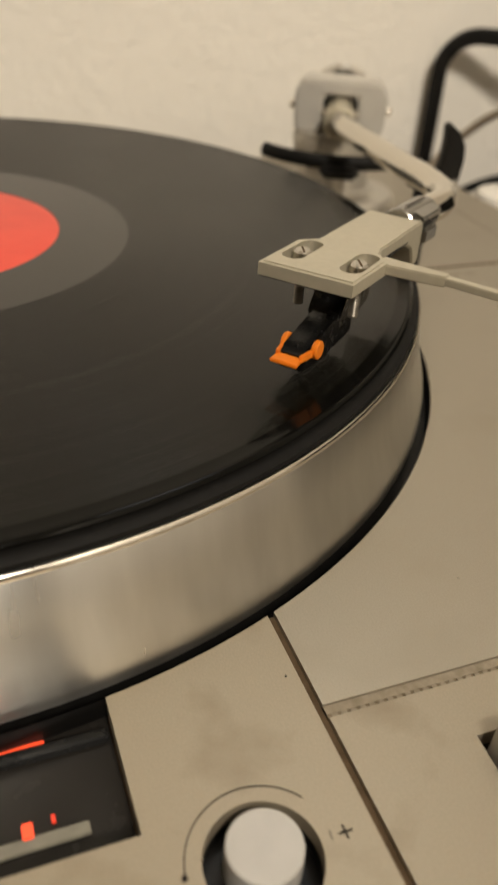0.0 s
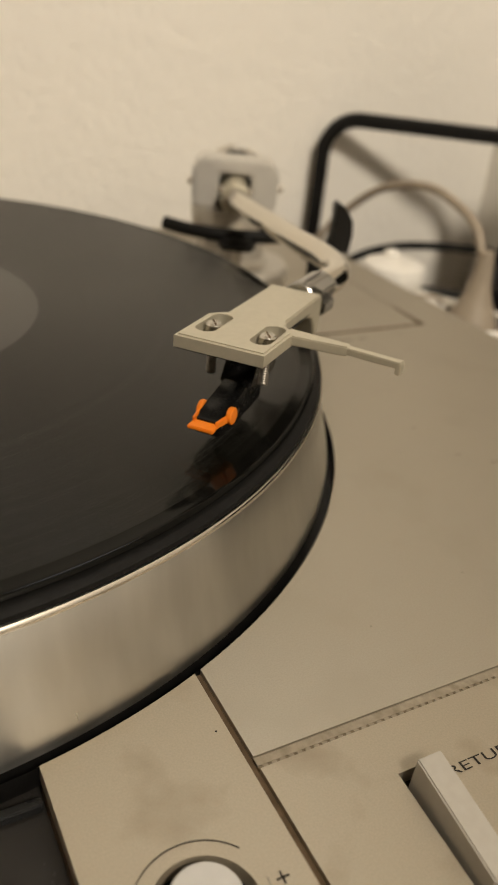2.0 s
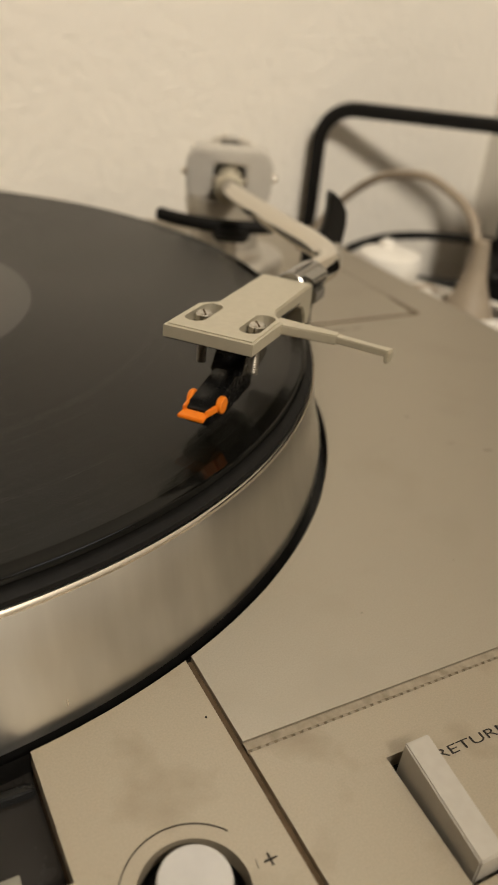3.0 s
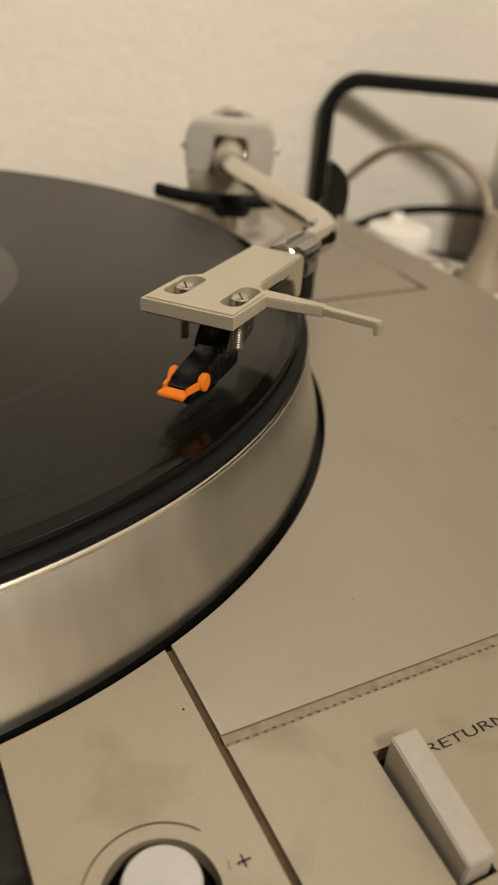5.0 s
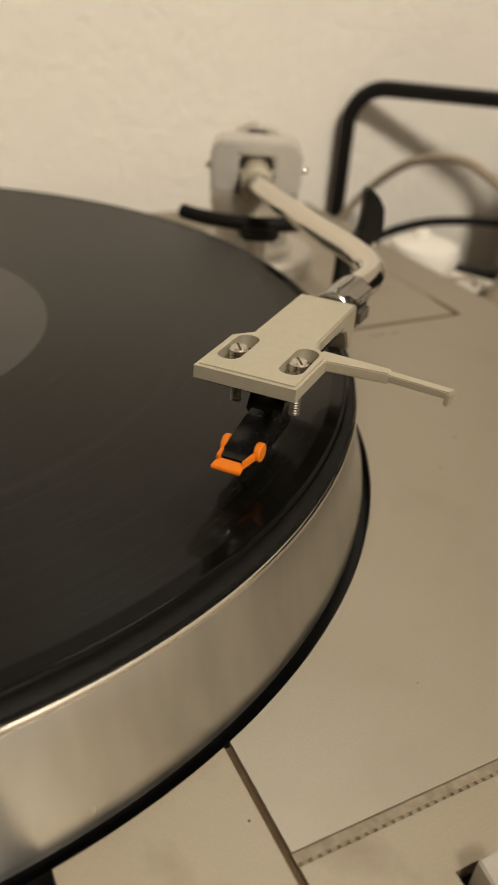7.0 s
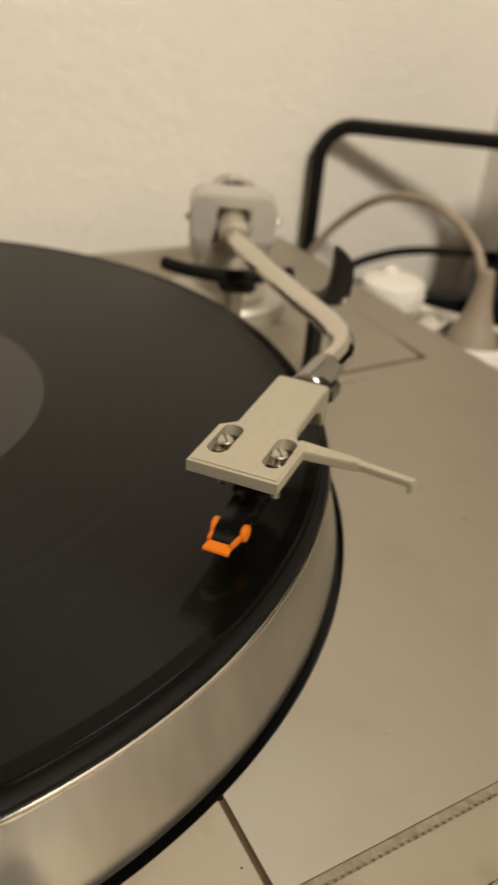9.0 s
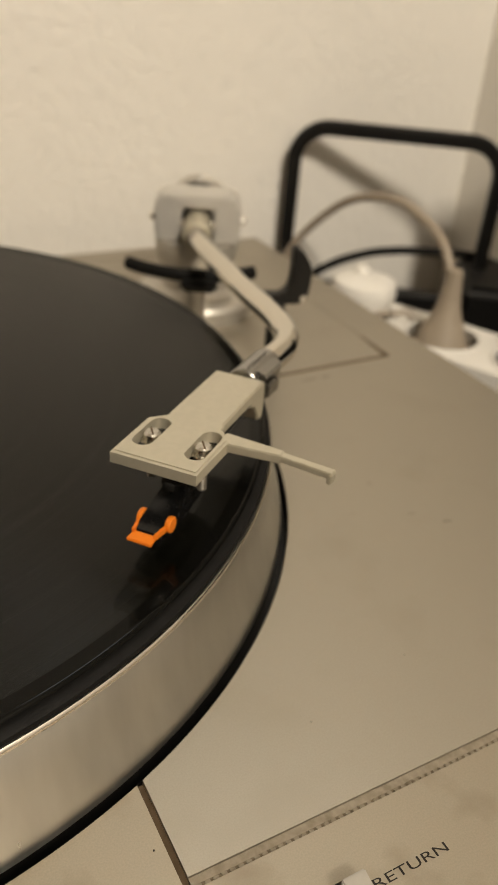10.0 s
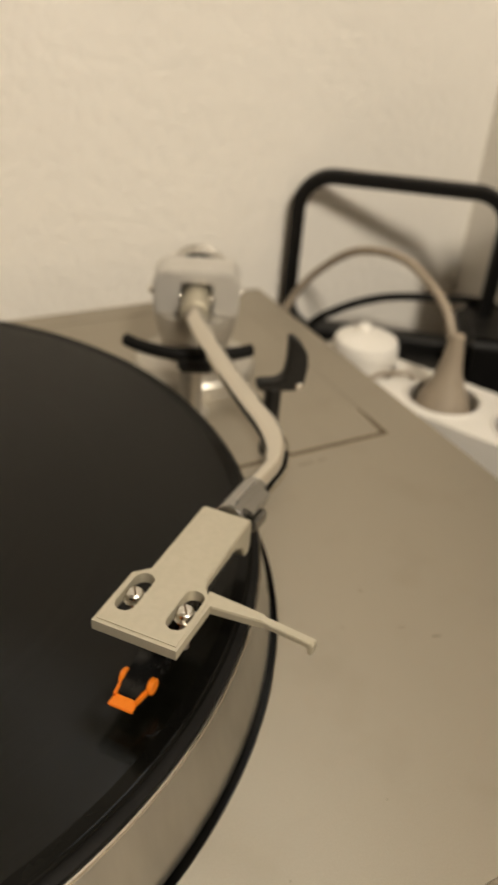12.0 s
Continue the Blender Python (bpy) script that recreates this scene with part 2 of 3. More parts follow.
def sweep(line, radius, sides=16, closed=False, flat=1.0, cap=True):
    """A tube along a line; radius may be a list; flat scales the section's second axis."""
    bm = bmesh.new()
    n = len(line)
    rows, up = [], Vector((0, 0, 1))
    for i, p in enumerate(line):
        a = line[(i - 1) % n] if closed or i else p
        b = line[(i + 1) % n] if closed or i < n - 1 else p
        d = (b - a).normalized()
        side = d.cross(up)
        side = side.normalized() if side.length > 1e-4 else Vector((1, 0, 0))
        if i and side.dot(last) < 0 and not closed:
            side = -side
        last = side
        lift = side.cross(d).normalized()
        r = radius[i] if isinstance(radius, list) else radius
        rows.append([bm.verts.new(p + side * r * math.cos(2 * math.pi * k / sides) + lift * r * flat * math.sin(2 * math.pi * k / sides)) for k in range(sides)])
    for i in range(n if closed else n - 1):
        a, b = rows[i], rows[(i + 1) % n]
        for k in range(sides):
            bm.faces.new((a[k], a[(k + 1) % sides], b[(k + 1) % sides], b[k]))
    if cap and not closed:
        bm.faces.new(rows[0])
        bm.faces.new(rows[-1])
    return bm


def rod(a, b, radius, sides=20, bevel=0.0):
    a, b = Vector(a), Vector(b)
    h = (b - a).length
    m = Matrix.Translation(a) @ (b - a).to_track_quat("Z", "Y").to_matrix().to_4x4()
    e = min(bevel, radius * 0.9)
    return lathe([(0, 0), (radius - e, 0), (radius, e), (radius, h - e), (radius - e, h), (0, h)], sides, m)


def join(*meshes):
    out = meshes[0]
    for b in meshes[1:]:
        me = bpy.data.meshes.new("joined")
        b.to_mesh(me)
        b.free()
        out.from_mesh(me)
        bpy.data.meshes.remove(me)
    return out


# ---- the room ----
X0, X1, Y0, Y1, ZF, ZC = -2.6, 0.4750, -3.2, 0.2215, -0.86, 1.66
TABLE = -0.082


def structure(name, bm, material, label, category):
    return tagged(part(name, bm, material), label, category, kind="structure")


structure("floor", box(X0 - 0.1, Y0 - 0.1, ZF - 0.1, X1 + 0.1, Y1 + 0.1, ZF), FLOOR, "brown wooden floor of the room", "floor")
structure("ceiling", box(X0 - 0.1, Y0 - 0.1, ZC, X1 + 0.1, Y1 + 0.1, ZC + 0.1), CEIL, "plain unseen ceiling, toned down to weaken bounce light", "ceiling")
structure("wall_north", box(X0 - 0.1, Y1, ZF, X1 + 0.1, Y1 + 0.1, ZC), WALL, "cream white wall with fine rough plaster texture", "wall")
structure("wall_east", box(X1, Y0, ZF, X1 + 0.1, Y1, ZC), WALL, "cream white side wall meeting in the corner", "wall")
structure("wall_west", box(X0 - 0.1, Y0, ZF, X0, Y1, ZC), WALLFAR, "unseen far side wall, sand tone chosen to weaken bounce light", "wall")
structure("wall_south", box(X0 - 0.1, Y0 - 0.1, ZF, X1 + 0.1, Y0, ZC), WALLFAR, "unseen wall behind the viewer, sand tone chosen to weaken bounce light", "wall")

# Unseen door-sized white panel, added so the platter rim reflects one bright streak.
structure("reflector_panel_1", plate([rounded(-0.55, ZF + 0.001, 0.30, ZF + 2.04, 0.004)], -0.02, 0.02, 0.003, pose(0, Y0 + 0.021, 0, 90)), WHITE, "unseen white door-sized panel behind the viewer, added for a bright streak on the platter", "door")

table = tagged(thing("table", (0, 0, ZF)), "dark stained wooden table under the record player", "table")
part("tabletop", box(-0.75, -0.42, TABLE - 0.03 - ZF, 0.470, 0.217, TABLE - ZF, 0.003), WOOD, table)
for x, y in ((-0.72, -0.39), (0.42, -0.39), (-0.72, 0.16), (0.42, 0.16)):
    part("leg", box(x, y, 0.0, x + 0.05, y + 0.05, TABLE - 0.03 - ZF, 0.002), WOOD, table)

# ---- the record player ----
XL, XR, YF, YB = -0.172, 0.2700, -0.232, 0.1793
RW = 0.1611                       # the round well of the platter
JX, JG = 0.0611, 0.0008           # the joint that runs to the front, half its width
RY0, RY1 = -0.1750, -0.1722       # the ribbed channel
player = tagged(thing("record_player", (0, 0, 0)), "silver champagne record player with a red record playing, on a table", "record player")

a_j = math.degrees(math.atan2(-math.sqrt(RW ** 2 - (JX + JG) ** 2), JX + JG))
main = [(JX + JG, RY1), (XR, RY1), (XR, YB), (XL, YB), (XL, 0.0)] + arc(0, 0, RW, 180, a_j, 150)
inset = [(0.1689, 0.0067), (0.2467, 0.0067), (0.2467, 0.1650), (0.0620, 0.1650)] + arc(0, 0, 0.1690, 67.5, 2.4, 24)
part("deck_plate", plate([main, inset], -0.0035, 0.0, 0.0), PAINT, player, "champagne silver metallic deck plate with faint smudges")
inner = [(0.1696, 0.0088), (0.24668, 0.0088), (0.24668, 0.1648), (0.0628, 0.1643)] + arc(0, 0, 0.1697, 67.2, 2.8, 24)
part("arm_plate", plate([inner], -0.0035, -0.00015, 0.0), PAINT, player)
part("plate_gap", join(box(0.1698, 0.0068, -0.0034, 0.2466, 0.0087, -0.0001), plate([[(0.2441, 0.0087), (0.2464, 0.0087), (0.2464, 0.0310), (0.2459, 0.0310)]], -0.0034, -0.00005)), GAP, player)
a_l = math.degrees(math.atan2(-math.sqrt(RW ** 2 - (JX - JG) ** 2), JX - JG))
DX0, DX1, DY0 = -0.034, 0.0258, -0.1853
a_d1 = math.degrees(math.atan2(-math.sqrt(RW ** 2 - DX1 ** 2), DX1))
a_d0 = math.degrees(math.atan2(-math.sqrt(RW ** 2 - DX0 ** 2), DX0))
KX, KY = 0.0420, -0.1946
left = ([(XL, 0.0), (XL, YF), (JX - JG, YF)] + arc(0, 0, RW, a_l, a_d1, 14) + [(DX1, DY0), (DX0, DY0)]
        + arc(0, 0, RW, a_d0, -180, 60))
part("control_panel", plate([left, ring(KX, KY, 0.0092, 64)], -0.0035, 0.0, 0.0), PAINT_WORN, player, "stained champagne control panel with a round knob")
BX0, BX1, BY0, BY1 = 0.0849, 0.0922, -0.2123, -0.1862
right = [(JX + JG, YF), (XR, YF), (XR, RY0), (JX + JG, RY0)]
SK = 0.0016                       # the slot leans a little to the left at its front
slot = [(BX0 - SK, BY0), (BX1 - SK, BY0), (BX1, BY1), (BX0, BY1)]
part("control_panel", plate([right, slot], -0.0035, 0.0, 0.0), PAINT_WORN, player)
part("channel", plate([[(JX + JG, RY0 + 0.0009), (XR, RY0 + 0.0009), (XR, RY1 - 0.00010), (JX + JG, RY1 - 0.00010)]], -0.0035, -0.00045), CHANNEL, player, "narrow ribbed channel between the deck and the panel")
part("channel_floor", box(JX + JG, RY0, -0.0034, XR, RY1, -0.0007), NOTCH, player)
rib_mesh = finish("rib", box(-0.00060, -0.00045, -0.0012, 0.00060, 0.00044, -0.00040, 0.0001), CHANNEL)
x = JX + 0.0022
while x < XR - 0.002:
    rib = new("rib", rib_mesh)
    rib.parent, rib.location = player, (x, RY0 + 0.00047, 0)
    x += 0.00185
part("joint_floor", box(JX - JG, YF + 0.001, -0.006, JX + JG, -0.1490, -0.0013), GAP, player, "dirty brown gap between the panels")
# Gap round the platter: black, with its shadow put into colour and width.
part("well", lathe([(0, -0.0058), (RW - 0.0004, -0.0058), (RW - 0.0004, -0.0008)], 128), BLACK, player)
part("plinth", plate([[(XL + 0.001, YF + 0.001), (XR - 0.001, YF + 0.001), (XR - 0.001, YB - 0.001), (XL + 0.001, YB - 0.001)],
                      [(DX0 - 0.004, DY0 - 0.03), (0.097, DY0 - 0.03), (0.097, -0.155), (DX0 - 0.004, -0.155)]], -0.062, -0.0060, 0.001), PAINT, player)
for sx, sy in ((XL + 0.04, YF + 0.04), (XR - 0.04, YF + 0.04), (XL + 0.04, YB - 0.04), (XR - 0.04, YB - 0.04)):
    part("foot", lathe([(0, TABLE), (0.018, TABLE), (0.020, TABLE + 0.003), (0.017, -0.063), (0, -0.063)], 32, pose(sx, sy, 0)), RUBBER, player)

# platter, mat, spindle
platter = part("platter", lathe([(0.0, 0.0257), (0.1500, 0.0257), (0.1524, 0.0268), (0.1529, 0.0269), (0.1533, 0.0264), (0.1549, 0.0150), (0.1567, 0.0085), (0.1579, 0.0045), (0.1584, 0.0018), (0.1583, -0.0006),
                                 (0.1572, -0.0026), (0.1530, -0.0030), (0.0, -0.0030)], 256), PLATTER, player, "polished turned aluminium platter rim")
part("rim_edge", lathe([(0.1530, 0.02695), (0.1533, 0.0267), (0.15345, 0.0263), (0.1535, 0.0258)], 256), EDGE, platter)
part("mat", lathe([(0.0, 0.0294), (0.1495, 0.0294), (0.1516, 0.0291), (0.1526, 0.0284), (0.1528, 0.0274), (0.0, 0.0262)], 160), RUBBER, platter, "black rubber platter mat")
part("spindle", lathe([(0.0, 0.0412), (0.0022, 0.0407), (0.0036, 0.0382), (0.0036, 0.0292), (0.0, 0.0292)], 32), CHROME, platter)

# knob with its ring, dot and signs
knob = part("speed_knob", lathe([(0.0, 0.0006), (0.0058, 0.0006), (0.0061, 0.0003), (0.0062, -0.0060), (0.0, -0.0060)], 64, pose(KX + 0.0008, KY + 0.0017, 0)), KNOB, player, "round grey speed knob in a recess")
# The recess round the knob: its shadow is put into the black colour.
part("knob_well", lathe([(0.0, -0.0062), (0.0094, -0.0062), (0.0094, -0.0007), (0.00922, -0.0003)], 64, pose(KX, KY, 0)), BLACK, player)


def strip(points, width, z, thick=0.00012):
    """A thin printed line."""
    bm = bmesh.new()
    p = [Vector((a, b)) for a, b in points]
    rows = []
    for i, q in enumerate(p):
        d = (p[min(i + 1, len(p) - 1)] - p[max(i - 1, 0)]).normalized()
        s = Vector((-d.y, d.x)) * width / 2
        rows.append([bm.verts.new((*(q + s), z)), bm.verts.new((*(q - s), z))])
    for a, b in zip(rows, rows[1:]):
        bm.faces.new((a[0], a[1], b[1], b[0]))
    made = bmesh.ops.extrude_face_region(bm, geom=list(bm.faces))
    for v in (g for g in made["geom"] if isinstance(g, bmesh.types.BMVert)):
        v.co.z += thick
    return bm


part("knob_ring", strip(arc(KX, KY, 0.0118, 176, 38, 60), 0.00017, 0.00005), INK, player)
part("knob_dot", lathe([(0, 0.00018), (0.0005, 0.00018), (0.0005, 0.00002)], 16, pose(KX - 0.0119, KY + 0.0010, 0)), INK, player)
part("plus_sign", join(strip([(0.0543, -0.1946), (0.0566, -0.1946)], 0.0003, 0.00005), strip([(0.0554, -0.1957), (0.0554, -0.1935)], 0.0003, 0.00008)), INK, player)
part("mark", strip([(0.0530, -0.1951), (0.0532, -0.1936)], 0.00022, 0.00005), PRINT, player)
part("speck", lathe([(0, 0.0003), (0.00018, 0.0002), (0.00022, 0.00002)], 10, pose(0.0580, -0.1644, 0)), INK, player)

# start and stop button, its slot and lettering
bm = bmesh.new()
c = [(BX0 + 0.0013 - SK, BY0 + 0.0010, 0.0038), (BX1 - 0.0005 - SK, BY0 + 0.0010, 0.0038), (BX1 - 0.0003, BY1 - 0.0020, 0.0056), (BX0 + 0.0015, BY1 - 0.0020, 0.0056)]
vs = [bm.verts.new(q) for q in c] + [bm.verts.new((q[0] - (0.0007 if q[0] < BX0 + 0.002 else 0.0), q[1], -0.0065)) for q in c]
bm.faces.new(vs[:4])
bm.faces.new(vs[:3:-1])
for i in range(4):
    bm.faces.new((vs[i], vs[(i + 1) % 4], vs[4 + (i + 1) % 4], vs[4 + i]))
bmesh.ops.recalc_face_normals(bm, faces=bm.faces)
bevel_sharp(bm, 0.0003)
part("return_button", bm, BUTTON, player, "long grey return button in a dark slot")
part("button_slot", plate([rounded(BX0 - 0.004, BY0 - 0.002, BX1 + 0.002, BY1 + 0.002, 0.001)], -0.0090, -0.0066), GAP, player)


def lettering(text, x, y, z, height, width, parent):
    data = bpy.data.curves.new("lettering", "FONT")
    data.body, data.size, data.offset = text, 1.0, 0.0
    tmp = new("lettering_curve", data)
    bpy.context.view_layer.update()
    me = bpy.data.meshes.new_from_object(tmp.evaluated_get(bpy.context.evaluated_depsgraph_get()))
    bpy.data.objects.remove(tmp)
    co = np.array([v.co[:] for v in me.vertices])
    lo, hi = co.min(0), co.max(0)
    s = Matrix.Diagonal((width / (hi[0] - lo[0]), height / (hi[1] - lo[1]), 1, 1))
    me.transform(Matrix.Translation((x, y, z)) @ s @ Matrix.Translation((-lo[0], -lo[1], 0)))
    me.materials.append(INK)
    ob = new("lettering", me)
    ob.parent = parent
    return tagged(ob, "printed word RETURN in thin black capitals")


lettering("RETURN", 0.0941, -0.1908, 0.0001, 0.0020, 0.0185, player)
for mx, w in ((0.1942, 0.007), (0.2040, 0.004)):
    part("faded_print", strip([(mx, -0.0006), (mx + w, -0.0006)], 0.0008, 0.00004), PRINT, player)

# display window: dark recess, red bar, rail, scale
part("display_floor", box(DX0 - 0.003, DY0 - 0.006, -0.0085, DX1 + 0.003, -0.1556, -0.0070), SMOKE, player, "dark smoked display window with red lights")
part("display_wall", join(box(DX1, DY0, -0.007, DX1 + 0.0012, -0.1600, -0.0037), box(DX0, DY0 - 0.0012, -0.007, DX1 + 0.0012, DY0, -0.0037)), GAP, player)
part("display_rail", box(DX0, -0.1635, -0.0068, DX1 - 0.0005, -0.1615, -0.0046, 0.0003), GLOSS, player)
part("red_bar", box(DX0 + 0.004, -0.1615, -0.0068, 0.0145, -0.1600, -0.0056, 0.0002), LED, player, "long glowing red light bar")
part("scale_strip", box(DX0 + 0.002, -0.1790, -0.0069, 0.0192, -0.1766, -0.0062, 0.0002), SCALE, player)
part("red_light", box(0.0088, -0.1771, -0.0068, 0.0106, -0.1743, -0.0058, 0.0002), LED, player, "small glowing red square light")
part("red_light", box(0.0135, -0.1754, -0.0068, 0.0142, -0.1739, -0.0062, 0.0001), LEDDIM, player)

# ---- the record ----
REC = 0.0299
record = tagged(thing("vinyl_record", (0, 0, 0.0294)), "black vinyl record with a red label on the platter", "record")
part("disc", lathe([(0.0660, REC - 0.0282), (0.1462, REC - 0.0282), (0.1462, 0.0), (0.0660, 0.0)], 256, closed=True), VINYL, record)
part("lead_in", lathe([(0.1462, REC - 0.0282), (0.1487, REC - 0.0282), (0.1493, REC - 0.0281), (0.1499, REC - 0.0281), (0.1504, REC - 0.0284), (0.1507, REC - 0.0289),
                       (0.1503, REC - 0.0294), (0.1480, REC - 0.0299), (0.1462, 0.0)], 256, closed=True), LEADIN, record, "smooth raised outer edge of the record")
part("runout", lathe([(0.0450, REC - 0.0282), (0.0660, REC - 0.0282), (0.0660, 0.0), (0.0450, 0.0)], 128, closed=True), DEADWAX, record, "smooth grey run-out area")
part("label", lathe([(0.0037, REC - 0.0280), (0.0442, REC - 0.0280), (0.0450, REC - 0.0283), (0.0450, 0.0), (0.0037, 0.0)], 96, closed=True), RED, record, "plain red paper label")

# ---- headshell and cartridge: u runs from the front edge to the arm, v to the left, w up from the top face ----
HS = Matrix.Translation((0.0789, -0.1118, 0.0557)) @ Matrix.Rotation(radians(39.5), 4, "Z") @ Matrix.Rotation(radians(1.5), 4, "Y") @ Matrix.Rotation(radians(-0.65), 4, "X")
MM = Matrix.Scale(0.001, 4)
HSM = HS @ Matrix.Scale(0.001066, 4)
shell = part("headshell", join(
    plate([[(0.0, -10.2), (16.2, -10.6), (20.0, -7.4), (22.0, -7.0), (22.0, 6.6), (20.6, 7.0), (17.4, 10.2), (0.0, 10.2)],
           rounded(5.2, 3.9, 18.4, 8.7, 2.39), rounded(5.0, -8.9, 18.2, -4.1, 2.39)], -2.8, -0.25, 0.0, HSM),
    plate([[(1.0, -9.6), (16.0, -9.9), (19.6, -7.0), (22.0, -6.9), (22.0, 6.5), (20.4, 6.6), (17.1, 9.6), (1.0, 9.6)],
           rounded(5.2, 3.9, 18.4, 8.7, 2.39), rounded(5.0, -8.9, 18.2, -4.1, 2.39)], -0.30, 0.0, 0.0, HSM)),
    SHELL, player, "champagne silver headshell with two slotted holes")
side = [(18.7, -0.02), (48.5, -0.02), (49.4, -0.8), (49.4, -8.6), (48.6, -10.4), (46.4, -10.4), (45.4, -9.6), (44.6, -7.4), (42.8, -5.2), (39.5, -3.8), (34.0, -3.0), (18.7, -2.7)]
part("neck", plate([side], -7.0, 6.6, 0.35, HSM @ Matrix.Rotation(radians(90), 4, "X"), 2), SHELL, shell)
part("finger_lift", join(plate([[(15.2, -9.4), (16.4, -23.0), (19.0, -22.8), (20.2, -8.2)]], -2.6, -0.4, 0.25, HSM),
                         plate([[(16.5, -22.6), (15.0, -34.8), (17.3, -35.3), (18.8, -22.4)]], -2.2, -0.7, 0.2, HSM),
                         plate([[(14.9, -33.9), (14.8, -35.0), (17.2, -35.4), (17.4, -34.2)]], -3.5, -1.0, 0.2, HSM)), SHELL, shell)
for v, end in ((6.3, -11.8), (-6.4, -11.6)):
    screw = part("screw", lathe([(0, 0.1), (1.5, 0.05), (2.0, -0.4), (2.0, -2.2), (0, -2.2)], 24, HSM @ pose(11.8, v, 0)), STEEL, shell, "shiny slotted screw")
    part("shank", lathe([(0, end), (0.9, end), (1.15, end + 0.3)] + [(1.15 if i % 2 else 0.98, end + 0.4 + 0.28 * i) for i in range(29)] + [(1.1, -2.0), (0, -2.0)], 14, HSM @ pose(11.8, v, 0)), SHANK, screw)
    part("screw_slot", box(-1.7, -0.22, -0.7, 1.7, 0.22, 0.12, 0.0, HSM @ pose(11.8, v, 0, 0, 0, 35)), GAP, screw)
    part("washer", lathe([(1.2, -2.1), (2.7, -2.1), (2.7, -2.6), (1.2, -2.6)], 24, HSM @ pose(11.8, v, 0), closed=True), STEEL, screw)

part("mounting_plate", plate([[(0.4, -9.8), (16.0, -10.2), (19.6, -7.2), (40.0, -6.6), (40.0, 6.2), (20.4, 6.6), (17.2, 9.8), (0.4, 9.8)], rounded(5.0, 3.7, 18.6, 8.9, 2.55), rounded(4.8, -9.1, 18.4, -3.9, 2.55)], -3.15, -2.82, 0.0, HSM), BLACK, shell, "thin black plate under the headshell")

cart = part("cartridge", join(
    plate([[(-2.4, -19.8), (-2.6, -16.6), (0.0, -15.2), (13.0, -12.0), (21.0, -9.0), (21.0, -19.0), (6.0, -20.6)]], -2.9, 2.9, 0.4, HSM @ Matrix.Rotation(radians(90), 4, "X")),
    plate([[(11.0, -13.2), (17.5, -2.9), (27.0, -2.9), (27.0, -13.0), (20.0, -15.0)]], -3.8, 3.8, 0.4, HSM @ Matrix.Rotation(radians(90), 4, "X"))), GLOSS, player, "black phono cartridge with an orange stylus guard")
guard = part("stylus_guard", join(
    plate([[(-5.6, -2.8), (-5.6, 3.3), (-2.6, 3.0), (-2.6, -2.6)]], -0.9, 0.0, 0.2, HSM @ Matrix.Translation((0, 0, -16.2)) @ Matrix.Rotation(radians(-8), 4, "Y")),
    plate([[(-3.6, 2.4), (1.8, 3.0), (1.8, 3.9), (-3.4, 3.1)]], -17.4, -15.7, 0.2, HSM),
    plate([[(-3.6, -2.2), (-3.4, -2.8), (1.8, -3.7), (1.8, -2.8)]], -17.4, -15.7, 0.2, HSM),
    lathe([(0, 0), (1.7, 0), (1.95, 0.3), (1.95, 1.2), (1.7, 1.4), (0, 1.4)], 28, HSM @ pose(2.2, -2.8, -16.2, 90)),
    lathe([(0, 0), (1.7, 0), (1.95, 0.3), (1.95, 1.0), (1.7, 1.2), (0, 1.2)], 28, HSM @ pose(2.2, 4.1, -16.2, 90))), ORANGE, cart, "bright orange plastic stylus guard")
a, b = HSM @ Vector((4.0, 0, -20.3)), HSM @ Vector((1.6, 0, -22.4))
part("stylus", rod(a, b, 0.00022, 10), BLACK, cart)

# ---- the arm ----
AX = [(0.1205, -0.0776, 0.0507), (0.1285, -0.0711, 0.0507), (0.1381, -0.0650, 0.0507), (0.1449, -0.0593, 0.0504), (0.1510, -0.0494, 0.0500), (0.1548, -0.0350, 0.0495), (0.1574, -0.0151, 0.0485), (0.1613, 0.0107, 0.0474), (0.1667, 0.0386, 0.0460), (0.1717, 0.0600, 0.0449), (0.1789, 0.0765, 0.0439), (0.1872, 0.0938, 0.0436)]
arm = part("arm_tube", sweep(smooth_line(AX[1:], 8), 0.0041, 24), TUBE, player, "polished curved silver arm tube")
d = (Vector(AX[2]) - Vector(AX[0])).normalized()
p0 = Vector(AX[0])
collar = part("collar", join(rod(p0 - d * 0.0006, p0 + d * 0.0145, 0.0049, 32, 0.0004), rod(p0 + d * 0.0135, p0 + d * 0.0170, 0.0046, 32, 0.0010)), COLLAR, arm, "grey metal locking collar")
CM = Matrix.Translation(p0) @ Matrix.Rotation(math.atan2(d.y, d.x), 4, "Z")
part("collar_slit", box(0.0015, -0.0010, 0.0040, 0.0125, -0.0005, 0.00572, 0.0, CM), CASTDARK, collar)
part("collar_lug", box(0.0010, -0.0074, -0.0035, 0.0090, -0.0050, 0.0010, 0.0008, CM), COLLAR, collar)
part("collar_facet", box(0.0010, -0.0050, 0.0030, 0.0130, -0.0014, 0.0053, 0.0005, CM @ Matrix.Rotation(radians(18), 4, "X")), COLLAR, collar)

PIV = Vector((0.1872, 0.0928, 0.0427))
GZ = math.degrees(math.atan2(-0.0185, 0.0370))      # the cross axis of the bearings
GM = Matrix.Translation(PIV) @ Matrix.Rotation(radians(GZ), 4, "Z")
GF = GM @ Matrix.Scale(0.00103, 4) @ Matrix.Rotation(radians(90), 4, "X")
